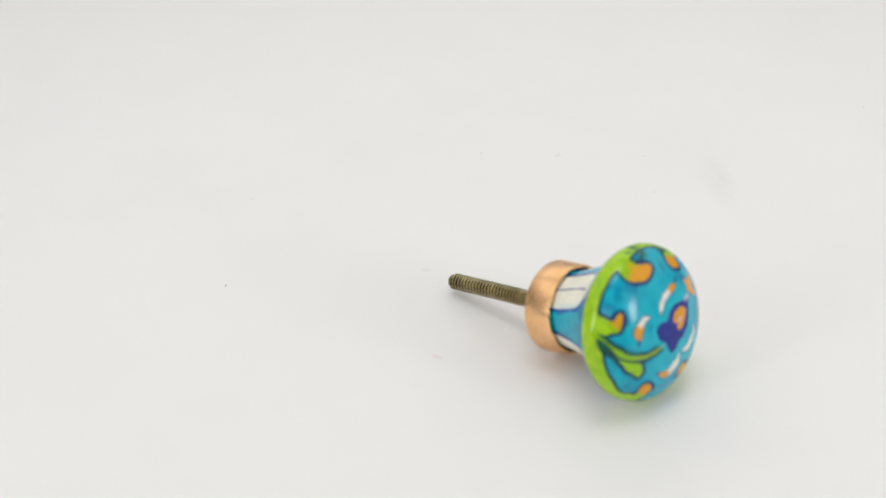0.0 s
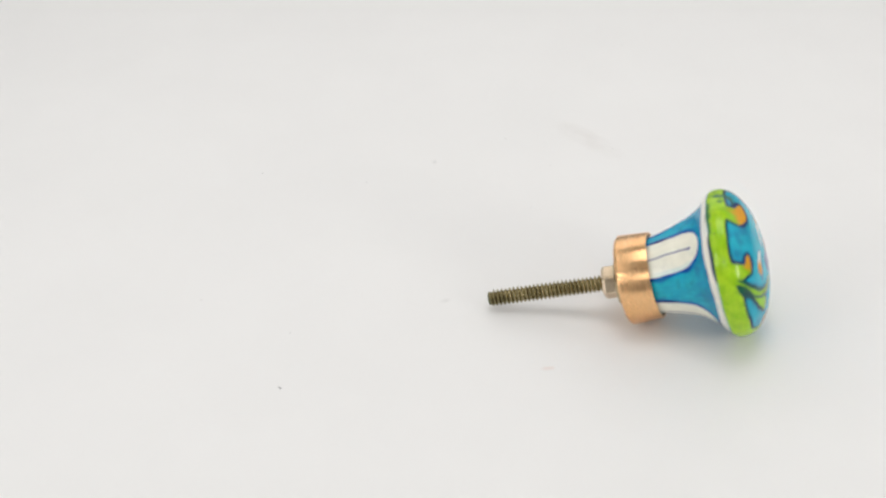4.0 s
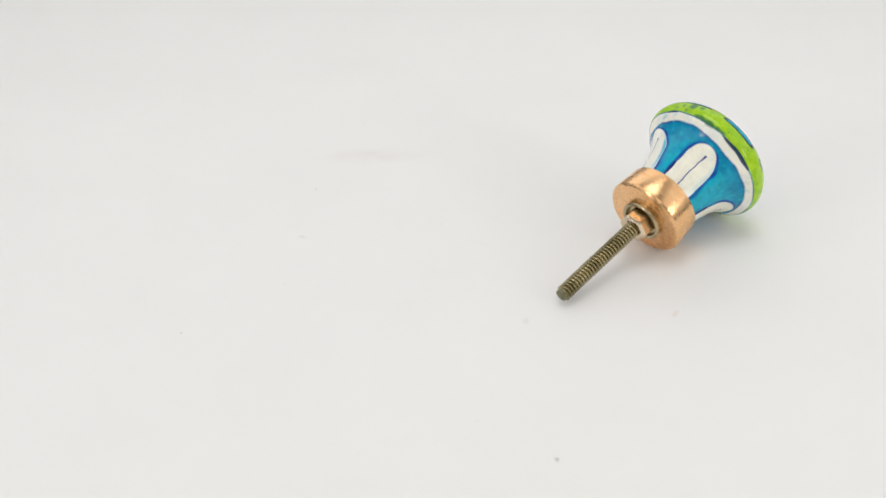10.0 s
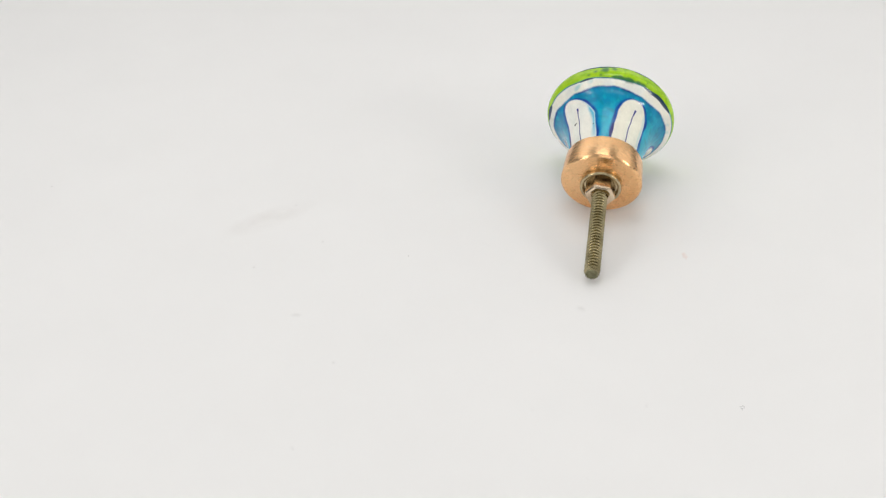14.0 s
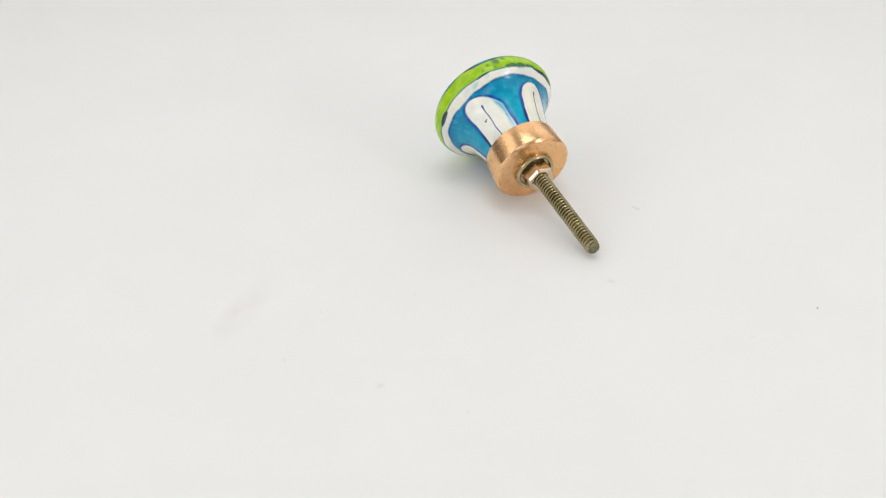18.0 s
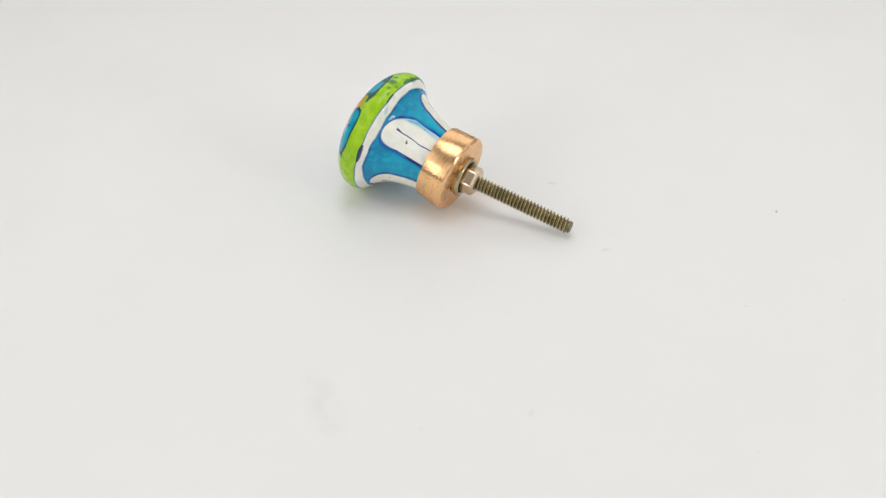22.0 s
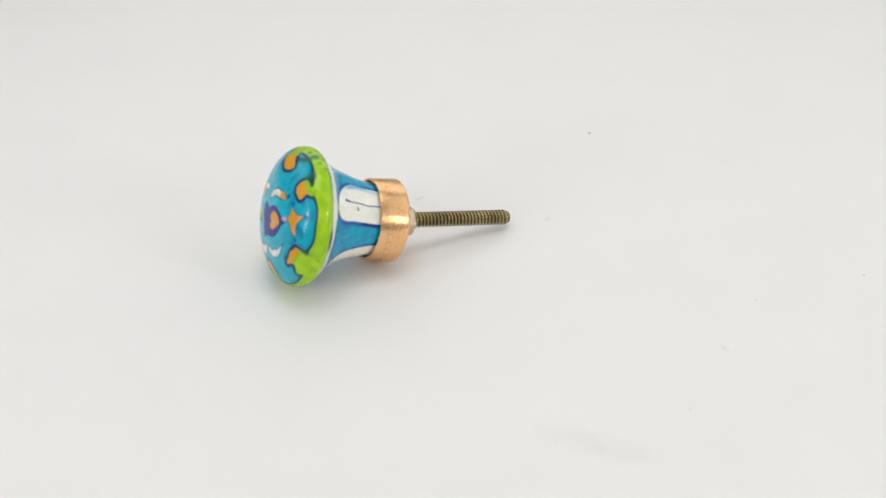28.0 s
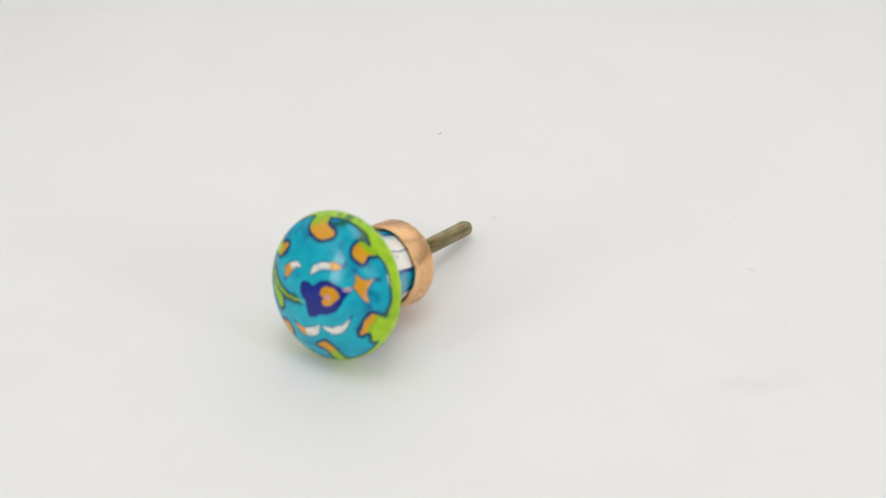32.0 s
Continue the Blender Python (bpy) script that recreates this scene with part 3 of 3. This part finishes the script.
def ceramic_head():
    prof = head_profile()
    n = 840
    th = (np.arange(n) / n) * TAU - math.pi
    S, T = np.meshgrid(prof[:, 0], th, indexing="ij")
    Rr = np.repeat(prof[:, 1:2], n, axis=1)
    paint = paint_head(S, Rr, T)
    # the head leans a little on its neck
    sh = np.clip(24.0 - S, 0, None)
    bow = 0.35 * np.exp(-(((S - 19.5) / 5.0) ** 2))
    co = np.stack([Rr * np.cos(T) + 0.0071 * sh, Rr * np.sin(T) - 0.0332 * sh + bow, -S], -1) * MM
    du = np.gradient(co, axis=0)
    dv = np.roll(co, -1, 1) - np.roll(co, 1, 1)
    nor = np.cross(dv, du)
    nor /= np.linalg.norm(nor, axis=-1, keepdims=True) + 1e-12
    if (nor[60, 0] * np.array((co[60, 0, 0], co[60, 0, 1], 0.0))).sum() < 0:
        nor = -nor
    nor[:3] = (0, 0, 1)
    k = len(prof)
    idx = np.arange(k * n).reshape(k, n)
    quads = np.stack([idx[:-1], idx[1:], np.roll(idx, -1, 1)[1:], np.roll(idx, -1, 1)[:-1]], -1).reshape(-1, 4)
    owner = paint.motif[:-1].reshape(-1)
    side = (S[:-1] < 11.9).reshape(-1)
    co, nor, rgb = co.reshape(-1, 3), nor.reshape(-1, 3), paint.rgb.reshape(-1, 3)

    def piece(name, faces):
        used, flat = np.unique(faces, return_inverse=True)
        me = bpy.data.meshes.new(name)
        me.from_pydata(co[used].tolist(), [], flat.reshape(-1, 4).tolist())
        me.materials.append(GLAZE)
        me.polygons.foreach_set("use_smooth", [True] * len(me.polygons))
        at = me.attributes.new("pigment", "FLOAT_COLOR", "POINT")
        at.data.foreach_set("color", np.c_[np.clip(rgb[used], 0, 1), np.ones(len(used))].ravel())
        me.normals_split_custom_set_from_vertices(nor[used].tolist())
        return me

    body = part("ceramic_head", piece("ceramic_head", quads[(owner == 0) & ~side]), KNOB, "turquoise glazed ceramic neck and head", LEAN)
    part("painted_dome", piece("painted_dome", quads[(owner == 0) & side]), body, "turquoise glazed domed face")
    for i, name in enumerate(paint.names):
        chosen = quads[owner == i]
        if i and len(chosen):
            part(name, piece(name, chosen), body, MOTIF_LABELS[name])


ceramic_head()

# ferrule: a copper cup pressed over the neck
ferrule = part("ferrule", lathe("ferrule", [(29.25, 10.8), (29.2, 11.1), (29.3, 11.30), (29.5, 11.36), (33.0, 11.60), (37.05, 11.86), (37.15, 11.83), (37.78, 11.26), (37.85, 11.14), (37.86, 10.9),
                                            (37.86, 6.0), (37.86, 2.6), (36.9, 2.6), (36.9, 10.9), (33.0, 10.75)], COPPER, 160, True), KNOB, "polished copper ferrule cup", LEAN)
# a dark ring set in the gap between neck and ferrule
part("adhesive_seam", lathe("adhesive_seam", [(30.1, 9.7), (29.8, 10.3), (30.0, 10.95), (32.0, 10.95), (32.0, 9.7)], DARK_GAP, 96, True), KNOB, "dark ring in the gap inside the ferrule", LEAN)


def stamp(a, s, w, h):
    """A worn stamped bar on the ferrule."""
    verts, faces, n = [], [], 6
    for j in (0, 1):
        for i in range(n + 1):
            q = radians(a) + (i / n - 0.5) * w / 11.6
            for lift in (11.585 + 0.067 * (s - 33), 11.612 + 0.067 * (s - 33)):
                verts.append((lift * MM * math.cos(q), lift * MM * math.sin(q), -(s + (j - 0.5) * h) * MM))
    m = 2 * (n + 1)
    for i in range(n):
        a0, a1 = 2 * i + 1, 2 * i + 3
        faces.append((a0, a1, m + a1, m + a0))
        faces.append((2 * i, 2 * i + 2, a1, a0))
        faces.append((m + 2 * i, m + a0, m + a1, m + 2 * i + 2))
    faces += [(0, 1, m + 1, m), (2 * n, m + 2 * n, m + 2 * n + 1, 2 * n + 1)]
    part("stamp_mark", mesh_of("stamp_mark", verts, faces, STAMP, False), ferrule)


for a, s, w, h in ((9, 33.2, 0.2, 3.2), (4, 31.8, 0.9, 0.2), (4, 33.2, 0.7, 0.2), (4, 34.6, 0.9, 0.2), (-4, 33.3, 0.2, 3.2), (-9, 31.9, 0.9, 0.2), (-9, 33.4, 0.7, 0.2), (-9, 34.8, 0.9, 0.2), (-16, 33.5, 0.2, 3.2),
                   (-20, 32.2, 0.8, 0.2), (-20, 33.6, 0.7, 0.2)):
    stamp(a, s, w, h)


def scratch(name, pts, w, label=""):
    """A line pressed into the ferrule through (degrees, s)."""
    verts, faces = [], []
    for i, (a, q) in enumerate(pts):
        (a0, q0), (a1, q1) = pts[max(i - 1, 0)], pts[min(i + 1, len(pts) - 1)]
        du, dv = radians(a1 - a0) * 11.6, q1 - q0
        k = math.hypot(du, dv) or 1
        for side in (-1, 1):
            aa, qq = radians(a) - side * w * dv / k / 23.2, q + side * w * du / k / 2
            lift = 11.612 + 0.067 * (qq - 33)
            verts.append((lift * MM * math.cos(aa), lift * MM * math.sin(aa), -qq * MM))
    for i in range(len(pts) - 1):
        faces.append((2 * i, 2 * i + 1, 2 * i + 3, 2 * i + 2))
    part(name, mesh_of(name, verts, faces, STAMP, False), ferrule, label)


# a scalloped rosette and a few worn strokes
scratch("stamp_rosette", [(35 + (8.2 + 1.9 * math.cos(7 * k * TAU / 84)) * math.cos(k * TAU / 84), 34.1 + (1.62 + 0.38 * math.cos(7 * k * TAU / 84)) * math.sin(k * TAU / 84)) for k in range(85)], 0.17,
        "worn rosette stamped into the copper")
scratch("stamp_rosette", [(35 + 3.2 * math.cos(k * TAU / 16), 34.1 + 0.65 * math.sin(k * TAU / 16)) for k in range(17)], 0.16)
for pts in (((95, 31.2), (91, 34.6), (87, 31.8), (84, 34.8), (80, 31.6)), ((22, 31.8), (24, 33.0)), ((46, 32.0), (44, 33.2))):
    scratch("stamp_mark", pts, 0.16)

# the bolt leans a little from the knob's axis
FOOT, TIP = Vector((0, 0, -0.0378)), Vector((-0.00135, 0.00276, -0.0742))
BOLT_WAY = (TIP - FOOT).normalized()
BOLT_AT = LEAN @ Matrix.Translation(FOOT) @ BOLT_WAY.to_track_quat("-Z", "Y").to_matrix().to_4x4()
BOLT_LONG = (TIP - FOOT).length / MM


def thread(core, crest, pitch, start, end, n=40, per=10):
    """A helical thread, with a chamfered point, in millimetres."""
    rows = int((end - start) / pitch * per)
    verts, faces = [], []
    for j in range(rows + 1):
        s = start + (end - start) * j / rows
        cap = min(1.0, max(0.0, (end - s) / 0.9))
        for i in range(n):
            q = (s / pitch + i / n) % 1.0
            k = (0.5 + 0.5 * math.cos(TAU * q)) ** 0.8
            r = core + (crest - core) * k * cap - 0.12 * (1 - cap)
            a = TAU * i / n
            verts.append((r * MM * math.cos(a), r * MM * math.sin(a), -s * MM))
    for j in range(rows):
        for i in range(n):
            a, b = j * n + i, j * n + (i + 1) % n
            faces.append((a, a + n, b + n, b))
    faces.append(tuple(reversed(range(n))))
    return mesh_of("threaded_bolt", verts, faces, BRASS_DULL)


bolt = part("threaded_bolt", thread(1.44, 2.26, 1.1, -0.3, BOLT_LONG), KNOB, "dull brass-coloured threaded bolt", BOLT_AT)
part("cut_end", lathe("cut_end", [(BOLT_LONG - 0.35, 0.02), (BOLT_LONG - 0.35, 1.75), (BOLT_LONG + 0.02, 1.7), (BOLT_LONG + 0.14, 1.45), (BOLT_LONG + 0.10, 0.7), (BOLT_LONG + 0.16, 0.02)], CUT_STEEL, 32), bolt, "grey cut end of the bolt")
part("washer", lathe("washer", [(-0.05, 2.3), (-0.05, 5.7), (0.4, 6.0), (1.3, 6.12), (1.8, 5.9), (1.98, 5.55), (1.9, 5.2), (1.6, 4.95), (0.7, 4.85), (0.6, 2.3)], WASHER_METAL, 96, True), KNOB, "yellow zinc-plated washer", BOLT_AT)


def hex_nut():
    bm = bmesh.new()
    rad, lo, hi = 4.5, 0.62, 5.7
    rings = []
    for s, k in ((lo, 0.95), (lo + 0.2, 1.0), (hi - 0.85, 1.0), (hi - 0.3, 0.94), (hi, 0.83)):
        rings.append([bm.verts.new((rad * k * math.cos(TAU * i / 6 + 0.78) * MM, rad * k * math.sin(TAU * i / 6 + 0.78) * MM, -s * MM)) for i in range(6)])
    hole = [[bm.verts.new((2.05 * math.cos(TAU * i / 6 + 0.78) * MM, 2.05 * math.sin(TAU * i / 6 + 0.78) * MM, -s * MM)) for i in range(6)] for s in (hi - 0.35, lo)]
    loops = [hole[1]] + rings + [hole[0], hole[1]]
    for a, b in zip(loops, loops[1:]):
        for i in range(6):
            bm.faces.new((a[i], a[(i + 1) % 6], b[(i + 1) % 6], b[i]))
    bmesh.ops.recalc_face_normals(bm, faces=bm.faces)
    upright = [e for e in bm.edges if abs(e.verts[0].co.z - e.verts[1].co.z) > 0.0002 and e.verts[0].co.xy.length > 0.003]
    bmesh.ops.bevel(bm, geom=upright, offset=0.0004, segments=2, affect="EDGES", profile=0.5)
    me = bpy.data.meshes.new("hex_nut")
    bm.to_mesh(me)
    bm.free()
    me.materials.append(NUT_METAL)
    return me


part("hex_nut", hex_nut(), KNOB, "pale zinc-plated hexagonal nut", BOLT_AT)

# settle the knob on the platter
bpy.context.view_layer.update()
lowest = min(min((o.matrix_world @ v.co).z for v in o.data.vertices) for o in KNOB.children_recursive)
REST = BASE - Vector((0, 0, lowest - 0.00005))


def motions():
    times = [float(t) for t in range(0, 33)]
    walk(PLATTER, [(t, pose(0, 0, 0, 0, 0, turn(t))) for t in times])
    walk(KNOB, [(t, pose(0, 0, 0, 0, 0, turn(t)) @ Matrix.Translation(REST)) for t in times])


motions()
